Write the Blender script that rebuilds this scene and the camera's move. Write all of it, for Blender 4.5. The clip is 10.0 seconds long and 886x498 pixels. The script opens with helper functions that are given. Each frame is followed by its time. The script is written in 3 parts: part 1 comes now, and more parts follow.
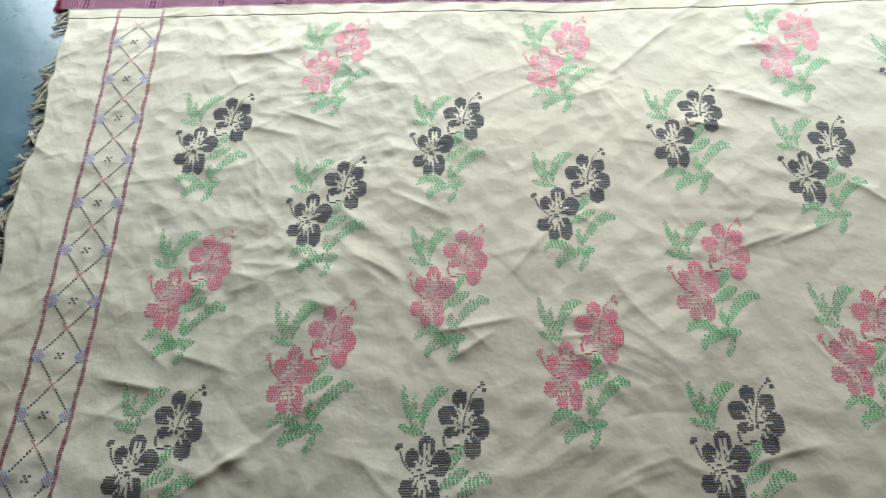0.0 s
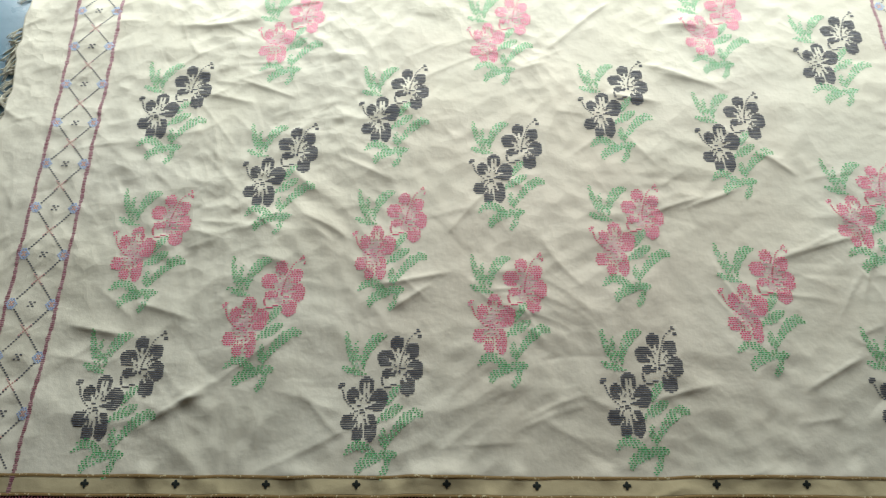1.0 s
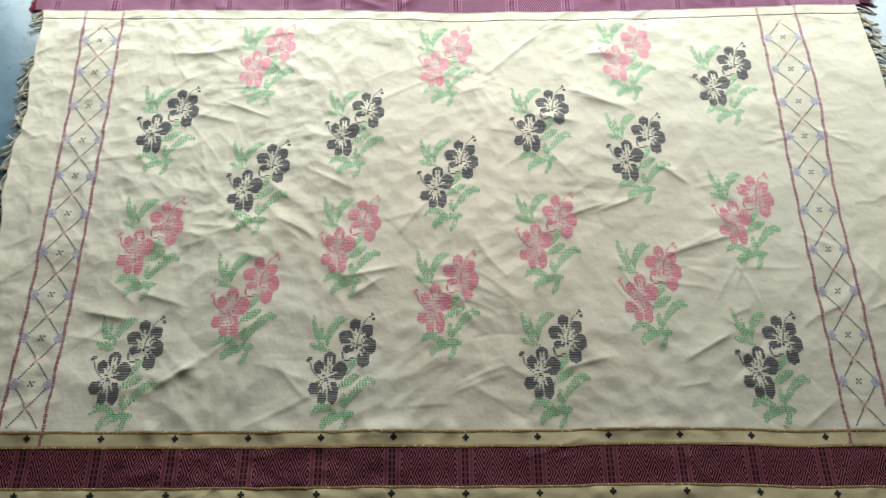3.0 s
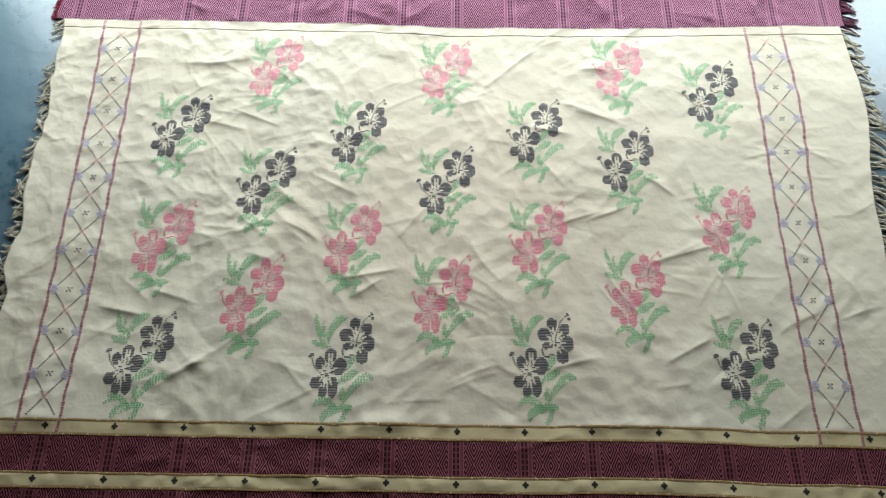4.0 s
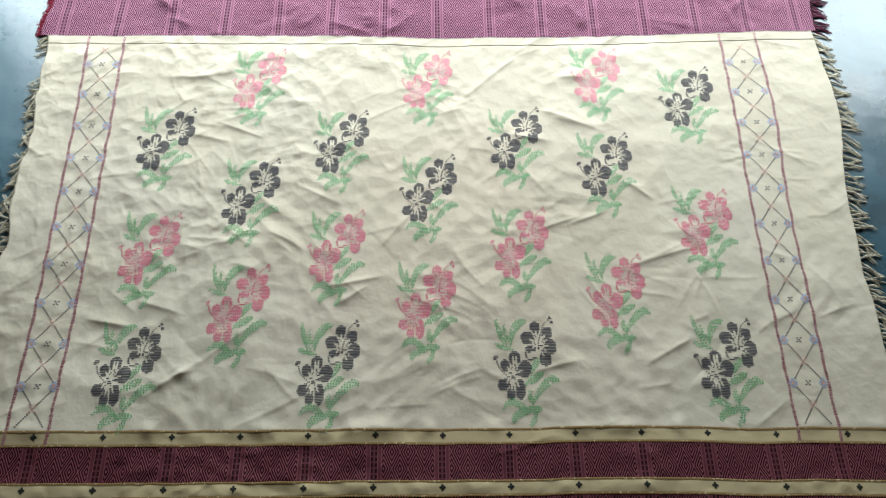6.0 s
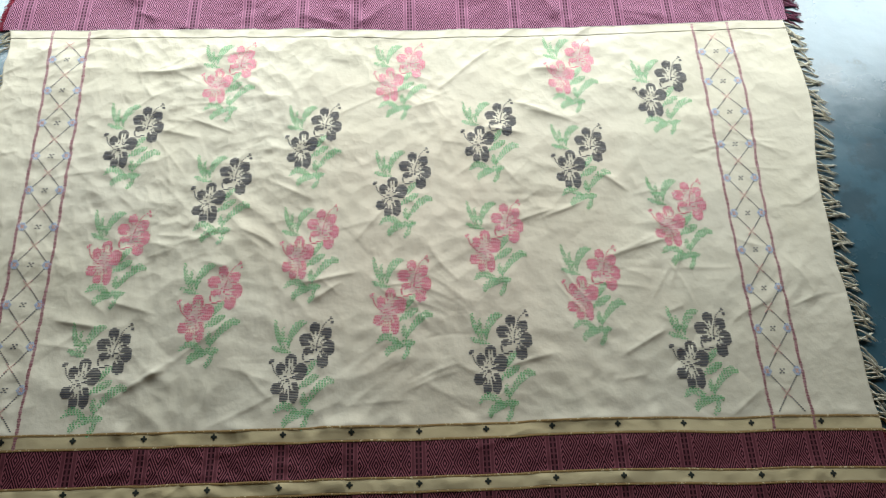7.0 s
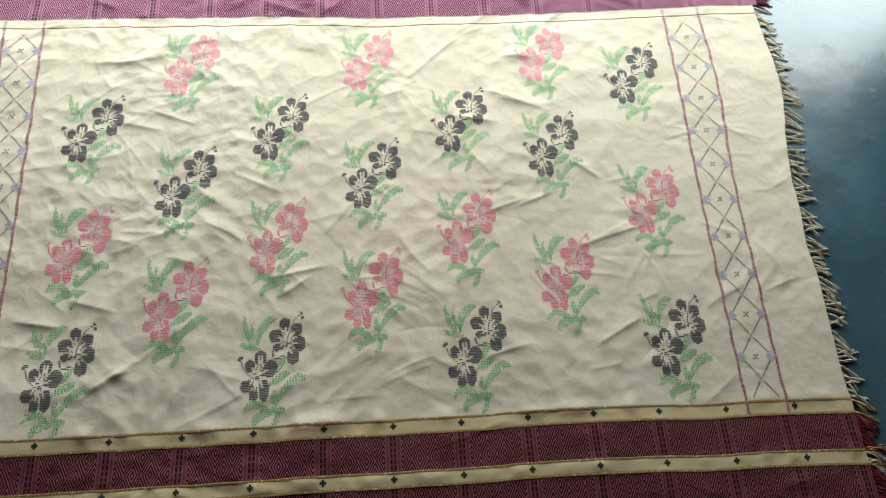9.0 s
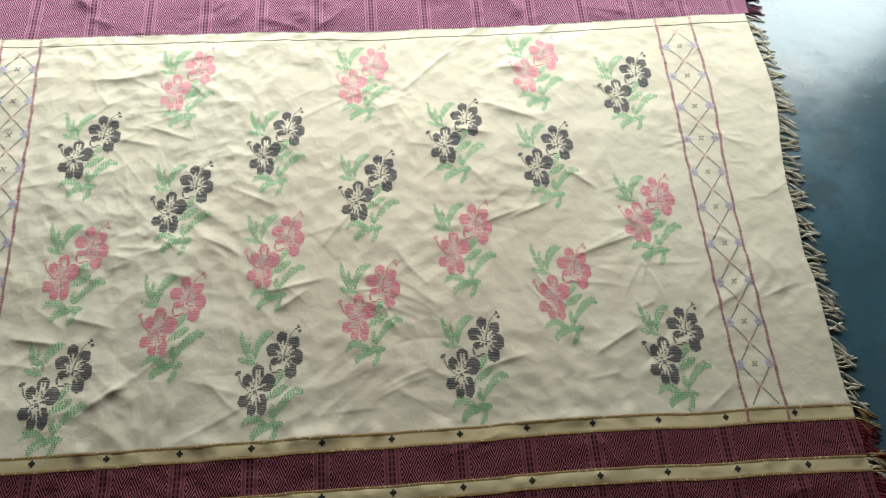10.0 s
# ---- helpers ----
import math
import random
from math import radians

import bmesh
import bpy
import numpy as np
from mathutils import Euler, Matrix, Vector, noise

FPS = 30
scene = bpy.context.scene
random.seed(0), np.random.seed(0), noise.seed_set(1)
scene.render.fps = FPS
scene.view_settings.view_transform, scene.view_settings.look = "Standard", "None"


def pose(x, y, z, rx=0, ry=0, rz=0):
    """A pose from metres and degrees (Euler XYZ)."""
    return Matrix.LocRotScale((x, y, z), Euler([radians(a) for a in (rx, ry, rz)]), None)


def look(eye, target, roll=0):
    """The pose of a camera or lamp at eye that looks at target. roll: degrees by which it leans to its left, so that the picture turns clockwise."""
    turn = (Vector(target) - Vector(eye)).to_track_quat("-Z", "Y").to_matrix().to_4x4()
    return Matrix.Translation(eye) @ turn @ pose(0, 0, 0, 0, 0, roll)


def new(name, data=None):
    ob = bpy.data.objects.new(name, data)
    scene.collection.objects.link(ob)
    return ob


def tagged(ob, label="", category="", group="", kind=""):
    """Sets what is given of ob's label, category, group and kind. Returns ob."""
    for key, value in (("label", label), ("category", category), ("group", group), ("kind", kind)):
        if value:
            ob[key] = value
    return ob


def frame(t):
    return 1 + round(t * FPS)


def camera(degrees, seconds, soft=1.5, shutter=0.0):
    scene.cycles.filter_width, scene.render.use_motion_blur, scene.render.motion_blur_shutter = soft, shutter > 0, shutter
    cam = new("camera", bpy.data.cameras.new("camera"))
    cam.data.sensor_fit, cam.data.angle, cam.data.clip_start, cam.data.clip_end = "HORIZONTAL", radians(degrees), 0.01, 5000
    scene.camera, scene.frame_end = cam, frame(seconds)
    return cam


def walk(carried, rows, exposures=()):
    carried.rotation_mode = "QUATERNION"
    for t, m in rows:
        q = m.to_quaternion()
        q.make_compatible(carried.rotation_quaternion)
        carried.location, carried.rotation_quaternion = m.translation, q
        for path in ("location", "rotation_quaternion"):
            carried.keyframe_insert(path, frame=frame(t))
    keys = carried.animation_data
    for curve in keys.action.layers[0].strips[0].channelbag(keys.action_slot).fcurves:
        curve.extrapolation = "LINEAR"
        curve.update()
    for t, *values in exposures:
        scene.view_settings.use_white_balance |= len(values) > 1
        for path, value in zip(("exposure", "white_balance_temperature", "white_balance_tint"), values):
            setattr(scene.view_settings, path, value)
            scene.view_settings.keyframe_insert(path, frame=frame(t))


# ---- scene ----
cam = camera(64.8, 10.0, soft=1.15)

PATH = [
    (0, (-0.188, -0.055, 0.899), (-0.241, 0.871, -0.873), -3.2),
    (0.5, (-0.165, -0.09, 0.952), (-0.23, 0.772, -0.852), -3.9),
    (1, (-0.129, -0.109, 0.979), (-0.123, 0.735, -0.834), 0.6),
    (1.5, (-0.105, -0.14, 1.029), (-0.094, 0.671, -0.799), 1.0),
    (2, (-0.09, -0.163, 1.089), (-0.065, 0.64, -0.743), 1.7),
    (2.5, (-0.077, -0.172, 1.145), (-0.025, 0.629, -0.687), 3.0),
    (4, (-0.057, -0.203, 1.265), (-0.015, 0.6, -0.566), 3.8),
    (4.5, (-0.056, -0.212, 1.282), (-0.011, 0.599, -0.546), 3.7),
    (5, (-0.05, -0.214, 1.294), (0.004, 0.614, -0.525), 3.9),
    (5.5, (-0.047, -0.218, 1.289), (0.01, 0.615, -0.528), 3.9),
    (7, (-0.022, -0.208, 1.275), (0.09, 0.597, -0.552), 6.3),
    (7.5, (-0.016, -0.209, 1.273), (0.132, 0.602, -0.549), 8.2),
    (8, (-0.008, -0.204, 1.271), (0.158, 0.595, -0.555), 9.0),
    (8.5, (-0.011, -0.203, 1.267), (0.161, 0.592, -0.56), 9.4),
    (9, (-0.012, -0.199, 1.255), (0.167, 0.579, -0.578), 9.9),
    (9.5, (-0.007, -0.192, 1.256), (0.168, 0.588, -0.577), 9.3),
    (10, (-0.003, -0.201, 1.256), (0.174, 0.609, -0.565), 8.5),
]
walk(cam, [(t, look(eye, target, roll)) for t, eye, target, roll in PATH],
     exposures=[(0, -0.14, 6220, 10), (0.5, -0.04, 6300, 10), (1, -0.02, 6350, 10), (2.5, 0.03, 6500, 10), (4, 0.0, 6380, 10), (5.5, 0.01, 6360, 10), (7, -0.01, 6430, 10), (8, -0.05, 6560, 10), (9, -0.03, 6740, 10), (10, 0.01, 6780, 10)])

# ---- world, openings' light ----
world = bpy.data.worlds.new("world")
scene.world = world
world.use_nodes = True
wt = world.node_tree
sky = wt.nodes.new("ShaderNodeTexSky")
sky.sky_type, sky.sun_disc = "NISHITA", False
sky.sun_elevation, sky.sun_rotation = radians(50), radians(160)
wt.nodes["Background"].inputs[1].default_value = 0.12
wt.links.new(sky.outputs[0], wt.nodes["Background"].inputs[0])

sun = new("sun", bpy.data.lights.new("sun", "SUN"))
sun.data.energy, sun.data.angle, sun.data.color = 2.0, radians(0.5), (1, 0.95, 0.88)
sun.matrix_world = look((3, -6, 8), (0, 0, 0))

# unseen opening, its size and distance set by the light's fall-off
OPEN_X0, OPEN_X1, OPEN_Z, WALL_Y = -1.45, 1.95, 1.0, 1.30
lamp = new("daylight", bpy.data.lights.new("daylight", "AREA"))
lamp.data.shape, lamp.data.size, lamp.data.size_y = "RECTANGLE", OPEN_X1 - OPEN_X0 - 0.1, OPEN_Z - 0.1
lamp.data.energy, lamp.data.color = 57, (0.90, 0.98, 0.965)
lamp.matrix_world = look(((OPEN_X0 + OPEN_X1) / 2, WALL_Y + 0.13, OPEN_Z / 2), ((OPEN_X0 + OPEN_X1) / 2, 0, OPEN_Z / 2))


# ---- materials ----
class Mat:
    """A small builder of node materials."""

    def __init__(self, name, rough=0.7, spec=0.3, metal=0.0, sheen=0.0):
        self.m = bpy.data.materials.new(name)
        self.m.use_nodes = True
        self.t = self.m.node_tree
        self.b = self.t.nodes["Principled BSDF"]
        self.b.inputs["Roughness"].default_value = rough
        self.b.inputs["Specular IOR Level"].default_value = spec
        self.b.inputs["Metallic"].default_value = metal
        self.b.inputs["Sheen Weight"].default_value = sheen
        self.b.inputs["Sheen Roughness"].default_value = 0.4

    def put(self, socket, v):
        if isinstance(v, bpy.types.NodeSocket):
            self.t.links.new(v, socket)
        else:
            socket.default_value = v

    def math(self, op, a, b=0.0, c=0.0):
        n = self.t.nodes.new("ShaderNodeMath")
        n.operation = op
        for k, v in enumerate((a, b, c)):
            self.put(n.inputs[k], v)
        return n.outputs[0]

    def coord(self):
        n = self.t.nodes.new("ShaderNodeTexCoord")
        return n.outputs["Object"]

    def xyz(self):
        n = self.t.nodes.new("ShaderNodeSeparateXYZ")
        self.put(n.inputs[0], self.coord())
        return n.outputs

    def noise(self, scale, detail=3, stretch=None, rough=0.5, warp=0.0):
        v = self.coord()
        if stretch:
            n = self.t.nodes.new("ShaderNodeVectorMath")
            n.operation = "MULTIPLY"
            self.put(n.inputs[0], v)
            n.inputs[1].default_value = stretch
            v = n.outputs[0]
        n = self.t.nodes.new("ShaderNodeTexNoise")
        self.put(n.inputs["Vector"], v)
        n.inputs["Scale"].default_value, n.inputs["Detail"].default_value = scale, detail
        n.inputs["Roughness"].default_value, n.inputs["Distortion"].default_value = rough, warp
        return n.outputs["Fac"]

    def ramp(self, fac, *stops):
        n = self.t.nodes.new("ShaderNodeValToRGB")
        e = n.color_ramp.elements
        while len(e) < len(stops):
            e.new(0.5)
        for k, (p, c) in enumerate(stops):
            e[k].position, e[k].color = p, (*c, 1) if len(c) == 3 else c
        self.put(n.inputs[0], fac)
        return n.outputs[0]

    def mix(self, fac, a, b):
        n = self.t.nodes.new("ShaderNodeMix")
        n.data_type = "RGBA"
        self.put(n.inputs[0], fac)
        for s, v in ((n.inputs[6], a), (n.inputs[7], b)):
            self.put(s, (*v, 1) if isinstance(v, tuple) else v)
        return n.outputs[2]

    def color(self, v):
        self.put(self.b.inputs["Base Color"], (*v, 1) if isinstance(v, tuple) else v)
        return self

    def bump(self, h, dist, strength=1.0):
        n = self.t.nodes.new("ShaderNodeBump")
        n.inputs["Distance"].default_value, n.inputs["Strength"].default_value = dist, strength
        self.put(n.inputs["Height"], h)
        self.put(self.b.inputs["Normal"], n.outputs[0])
        return self

    def random(self):
        return self.t.nodes.new("ShaderNodeObjectInfo").outputs["Random"]

    def island(self):
        return self.t.nodes.new("ShaderNodeNewGeometry").outputs["Random Per Island"]


def weave(m, pitch=1000):
    """Fine plain weave relief, about a millimetre a thread."""
    x, y, z = m.xyz()
    a = m.math("SINE", m.math("MULTIPLY", x, pitch * 6.283))
    b = m.math("SINE", m.math("MULTIPLY", y, pitch * 6.283))
    return m.math("MULTIPLY", a, b)


def cream_material(name="cream_cotton", tint=(1, 1, 1)):
    m = Mat(name, 0.7, 0.12, sheen=0.06)
    big, fine = m.noise(3.5, 4), m.noise(160, 2, (1, 0.25, 1))
    base = m.ramp(big, (0.3, (0.74, 0.668, 0.520)), (0.7, (0.81, 0.738, 0.598)))
    stain = m.ramp(m.noise(9, 3), (0.62, (0, 0, 0)), (0.78, (1, 1, 1)))
    base = m.mix(m.math("MULTIPLY", stain, 0.25), base, (0.62, 0.56, 0.40))
    # a warmer, pinker tone about the middle, fading unevenly outwards
    x, y, z = m.xyz()
    d = m.math("ADD", m.math("POWER", m.math("ABSOLUTE", m.math("SUBTRACT", x, 0.05)), 2.0), m.math("POWER", m.math("ABSOLUTE", m.math("SUBTRACT", y, 0.36)), 2.0))
    d = m.math("ADD", m.math("SQRT", d), m.math("MULTIPLY", m.math("SUBTRACT", m.noise(6, 4), 0.5), 0.5))
    base = m.mix(m.math("MULTIPLY", m.ramp(d, (0.10, (1, 1, 1)), (0.50, (0, 0, 0))), 0.55), base, (0.82, 0.675, 0.530))
    base = m.mix(m.math("MULTIPLY", fine, 0.10), base, (0.55, 0.52, 0.40))
    tinted = m.t.nodes.new("ShaderNodeVectorMath")
    tinted.operation = "MULTIPLY"
    m.put(tinted.inputs[0], base)
    tinted.inputs[1].default_value = tint
    m.color(tinted.outputs[0])
    def facets(scale, warp):
        """Cones that meet in sharp, nearly straight lines."""
        n = m.t.nodes.new("ShaderNodeTexVoronoi")
        shift = m.t.nodes.new("ShaderNodeVectorMath")
        shift.operation = "ADD"
        m.put(shift.inputs[0], m.coord())
        drift = m.t.nodes.new("ShaderNodeTexNoise")
        m.put(drift.inputs["Vector"], m.coord())
        drift.inputs["Scale"].default_value, drift.inputs["Detail"].default_value = scale * 0.7, 2
        small = m.t.nodes.new("ShaderNodeVectorMath")
        small.operation = "SCALE"
        m.put(small.inputs[0], drift.outputs["Color"])
        small.inputs["Scale"].default_value = warp
        m.put(shift.inputs[1], small.outputs[0])
        m.put(n.inputs["Vector"], shift.outputs[0])
        n.inputs["Scale"].default_value = scale
        return n.outputs["Distance"]

    # fine pressed-in crumples, in patches
    patch = m.ramp(m.noise(4.5, 3), (0.38, (0.25, 0.25, 0.25)), (0.64, (1, 1, 1)))
    # the cloth is most rumpled towards its far left corner
    x, y, z = m.xyz()
    rumpled = m.math("MINIMUM", 1.0, m.math("MAXIMUM", 0.22, m.math("ADD", 0.12, m.math("SUBTRACT", m.math("MULTIPLY", y, 0.78), m.math("MULTIPLY", x, 0.35)))))
    patch = m.math("MULTIPLY", patch, rumpled)
    crumple = m.math("MULTIPLY", m.math("ADD", m.math("MULTIPLY", facets(17, 0.05), 1.5), m.math("MULTIPLY", facets(38, 0.022), 0.6)), patch)
    h = m.math("ADD", m.math("MULTIPLY", m.noise(75, 4), 0.55), m.math("MULTIPLY", weave(m, 700), 0.012))
    return m.bump(m.math("ADD", h, m.math("MULTIPLY", crumple, 2.6)), 0.0016, 0.8).m


def maroon_material(name, dark, light, period, shift):
    """Diamond twill: nested diamonds in panels, with dotted columns between."""
    m = Mat(name, 0.6, 0.15, sheen=0.03)
    x, y, z = m.xyz()
    px = m.math("MULTIPLY", m.math("FRACT", m.math("DIVIDE", m.math("ADD", x, 10 * period + shift), period)), period)
    dx, dy = m.math("DIVIDE", m.math("SUBTRACT", px, period / 2), 0.0288), m.math("ADD", m.math("DIVIDE", m.math("ADD", y, 0.0305), 0.0575), 0.5)
    p, q = m.math("ADD", dx, dy), m.math("SUBTRACT", dx, dy)
    sq = m.math("MAXIMUM", m.math("ABSOLUTE", m.math("SUBTRACT", m.math("FRACT", m.math("ADD", p, 20.0)), 0.5)),
                m.math("ABSOLUTE", m.math("SUBTRACT", m.math("FRACT", m.math("ADD", q, 20.0)), 0.5)))
    rings = m.math("LESS_THAN", m.math("FRACT", m.math("ADD", m.math("MULTIPLY", m.math("SUBTRACT", 0.5, sq), 6.4), 0.22)), 0.42)
    # dotted columns
    edge = m.math("MINIMUM", px, m.math("SUBTRACT", period, px))
    in_sep = m.math("LESS_THAN", edge, 0.0140)
    dots = m.math("MULTIPLY", m.math("LESS_THAN", m.math("ABSOLUTE", m.math("SUBTRACT", edge, 0.0036)), 0.0018),
                  m.math("GREATER_THAN", m.math("FRACT", m.math("DIVIDE", m.math("ADD", y, 2.0), 0.0098)), 0.30))
    lines = m.math("LESS_THAN", m.math("ABSOLUTE", m.math("SUBTRACT", m.math("ABSOLUTE", m.math("SUBTRACT", edge, 0.0098)), 0.0032)), 0.0007)
    sep = m.math("SUBTRACT", m.math("SUBTRACT", 0.42, m.math("MULTIPLY", dots, 0.42)), m.math("MULTIPLY", lines, -0.5))
    pat = m.math("ADD", m.math("MULTIPLY", rings, m.math("SUBTRACT", 1.0, in_sep)), m.math("MULTIPLY", sep, in_sep))
    pat = m.math("MULTIPLY", pat, m.math("ADD", 0.80, m.math("MULTIPLY", m.noise(420, 2, (1, 0.5, 1)), 0.4)))
    dk = m.ramp(m.noise(6, 3), (0.3, dark), (0.7, tuple(c * 1.35 for c in dark)))
    m.color(m.mix(pat, dk, light))
    return m.bump(m.math("ADD", pat, m.math("MULTIPLY", weave(m, 900), 0.1)), 0.0006, 0.6).m


def thread_material(name, a, b, rough=0.45, spec=0.4, metal=0.0, glint=None, fine=900):
    """Stitched thread, its shade running from stitch to stitch."""
    m = Mat(name, rough, spec, metal, sheen=0.2)
    col = m.mix(m.island(), a, b)
    # pale specks: the shiny thread's sparkle put into its colour
    if glint:
        col = m.mix(m.ramp(m.noise(fine, 1), (0.60, (0, 0, 0)), (0.68, (1, 1, 1))), col, glint)
    m.color(m.mix(m.math("MULTIPLY", m.noise(500, 2), 0.3), col, tuple(c * 0.6 for c in a)))
    return m.bump(m.noise(1500, 2, (0.4, 1, 1)), 0.0004, 0.5).m


def tassel_material(name, a, b):
    m = Mat(name, 0.75, 0.2, sheen=0.3)
    col = m.mix(m.random(), a, b)
    m.color(m.mix(m.math("MULTIPLY", m.noise(260, 3), 0.55), col, tuple(c * 0.65 for c in a)))
    return m.bump(m.noise(700, 2, (0.3, 1, 1)), 0.0006, 0.7).m


def floor_material():
    """Blue-grey trowelled cement, worn to a gloss, with dull and dark spots."""
    m = Mat("polished_cement", 0.22, 1.0)
    m.b.inputs["Coat Weight"].default_value, m.b.inputs["Coat Roughness"].default_value = 0.6, 0.18
    cloud, fine, grit = m.noise(2.6, 5, warp=0.6), m.noise(22, 5), m.noise(140, 3)
    base = m.ramp(cloud, (0.3, (0.030, 0.088, 0.120)), (0.5, (0.052, 0.132, 0.180)), (0.72, (0.105, 0.210, 0.270)))
    base = m.mix(m.math("MULTIPLY", fine, 0.35), base, (0.10, 0.135, 0.145))
    spots = m.ramp(m.noise(13, 6, rough=0.7), (0.60, (0, 0, 0)), (0.70, (1, 1, 1)))
    base = m.mix(m.math("MULTIPLY", spots, 0.6), base, (0.045, 0.06, 0.07))
    def light_or_stain(x0, y0, size, tone, how):
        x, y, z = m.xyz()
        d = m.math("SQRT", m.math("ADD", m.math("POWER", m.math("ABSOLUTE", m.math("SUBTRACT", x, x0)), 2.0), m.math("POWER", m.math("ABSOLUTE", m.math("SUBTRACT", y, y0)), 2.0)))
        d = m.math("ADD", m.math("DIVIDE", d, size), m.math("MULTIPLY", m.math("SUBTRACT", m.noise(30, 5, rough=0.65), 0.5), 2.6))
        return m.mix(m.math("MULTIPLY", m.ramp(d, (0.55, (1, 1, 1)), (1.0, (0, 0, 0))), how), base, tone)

    # left end lightened: the daylight it catches is put into the colour
    base = light_or_stain(-1.12, 0.78, 0.50, (0.14, 0.245, 0.310), 0.85)
    base = light_or_stain(-1.02, 0.36, 0.22, (0.12, 0.185, 0.22), 0.7)
    # small darker spots towards the right
    base = light_or_stain(0.945, 0.45, 0.05, (0.04, 0.055, 0.065), 0.45)
    base = light_or_stain(1.01, 0.56, 0.06, (0.05, 0.07, 0.085), 0.4)
    base = light_or_stain(0.97, 0.785, 0.045, (0.07, 0.09, 0.10), 0.5)
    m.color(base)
    r = m.math("ADD", 0.10, m.math("MULTIPLY", cloud, 0.26))
    r = m.math("ADD", r, m.math("MULTIPLY", m.math("ADD", spots, 0.0), 0.25))
    m.put(m.b.inputs["Roughness"], m.math("ADD", r, m.math("MULTIPLY", fine, 0.10)))
    h = m.math("ADD", m.math("MULTIPLY", m.noise(7, 3), 1.0), m.math("MULTIPLY", grit, 0.05))
    return m.bump(h, 0.0055, 0.6).m


def plaster_material(name, a, b):
    m = Mat(name, 0.85, 0.2)
    m.color(m.mix(m.noise(1.8, 5), a, b))
    return m.bump(m.noise(90, 4), 0.002, 0.5).m


CREAM = cream_material()
# yellower weft, with the near edge's dim, warm light put into the tint
STRIP = cream_material("tinted_cream_cotton", (0.88, 0.80, 0.60))
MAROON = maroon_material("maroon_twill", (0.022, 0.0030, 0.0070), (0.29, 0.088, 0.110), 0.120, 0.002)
# same twill, paler and pinker: the far end's sheen put into its colours
UPPER = maroon_material("upper_maroon_sheen_tint", (0.055, 0.0080, 0.026), (0.52, 0.21, 0.335), 0.1235, 0.0)
INK = thread_material("ink_thread", (0.100, 0.100, 0.115), (0.165, 0.165, 0.185), 0.65, 0.2)
BLACK = thread_material("black_thread", (0.020, 0.026, 0.020), (0.035, 0.040, 0.032))
PINK = thread_material("pink_thread", (0.84, 0.040, 0.130), (0.95, 0.14, 0.26), 0.35, 0.6, glint=(0.98, 0.50, 0.60), fine=520)
PALE_PINK = thread_material("pale_pink_thread", (0.93, 0.40, 0.48), (0.97, 0.60, 0.66), 0.4, 0.5, glint=(0.98, 0.78, 0.82), fine=520)
GREEN = thread_material("green_thread", (0.045, 0.40, 0.090), (0.15, 0.62, 0.19), glint=(0.58, 0.82, 0.66), fine=520)
MINT = thread_material("mint_thread", (0.54, 0.80, 0.52), (0.68, 0.88, 0.66), glint=(0.75, 0.90, 0.78), fine=520)
BLUE = thread_material("blue_thread", (0.36, 0.46, 0.76), (0.52, 0.64, 0.84))
CORAL = thread_material("coral_thread", (0.72, 0.36, 0.31), (0.80, 0.50, 0.44))
PLUM = thread_material("plum_thread", (0.40, 0.14, 0.17), (0.64, 0.36, 0.38))
GOLD = thread_material("gold_thread", (0.42, 0.25, 0.095), (0.55, 0.36, 0.15), 0.38, 0.5, 0.3, glint=(1.0, 0.84, 0.50), fine=240)
WHITE = thread_material("seam_thread", (0.76, 0.60, 0.62), (0.85, 0.76, 0.74))
TAN = tassel_material("cream_cord", (0.76, 0.70, 0.54), (0.86, 0.80, 0.66))
RED = tassel_material("red_cord", (0.17, 0.010, 0.022), (0.27, 0.018, 0.040))
# lit copy of the red cord: strong far-side light put into its colour
LIT_RED = tassel_material("lit_red_cord", (0.34, 0.016, 0.055), (0.48, 0.035, 0.09))
PURPLE = tassel_material("purple_cord", (0.13, 0.020, 0.055), (0.22, 0.045, 0.10))
FLOOR = floor_material()
# brown chosen for the warm bounce it throws on the near end
WALL = plaster_material("brown_bounce_wall", (0.12, 0.070, 0.028), (0.18, 0.110, 0.048))
GROUND = plaster_material("earth", (0.16, 0.14, 0.09), (0.25, 0.22, 0.15))


# ---- builders ----
def mesh_part(name, verts, faces, mats, parent=None, label="", slots=None, smooth=False):
    me = bpy.data.meshes.new(name)
    me.from_pydata([tuple(v) for v in verts], [], [tuple(f) for f in faces])
    for m in mats:
        me.materials.append(m)
    if slots is not None:
        me.polygons.foreach_set("material_index", np.asarray(slots, np.int32))
    if smooth:
        me.polygons.foreach_set("use_smooth", np.ones(len(me.polygons), bool))
    me.update()
    ob = new(name, me)
    ob.parent = parent
    if label:
        tagged(ob, label)
    return ob


def slab(name, x0, x1, y0, y1, z0, z1, mat):
    v = [(x, y, z) for z in (z0, z1) for y in (y0, y1) for x in (x0, x1)]
    f = [(0, 2, 3, 1), (4, 5, 7, 6), (0, 1, 5, 4), (2, 6, 7, 3), (0, 4, 6, 2), (1, 3, 7, 5)]
    return mesh_part(name, v, f, [mat])


# ---- the lie of the cloth ----
def lattice(n):
    return np.random.RandomState(n).rand(64, 64)


LATTICES = [lattice(k) for k in range(8)]


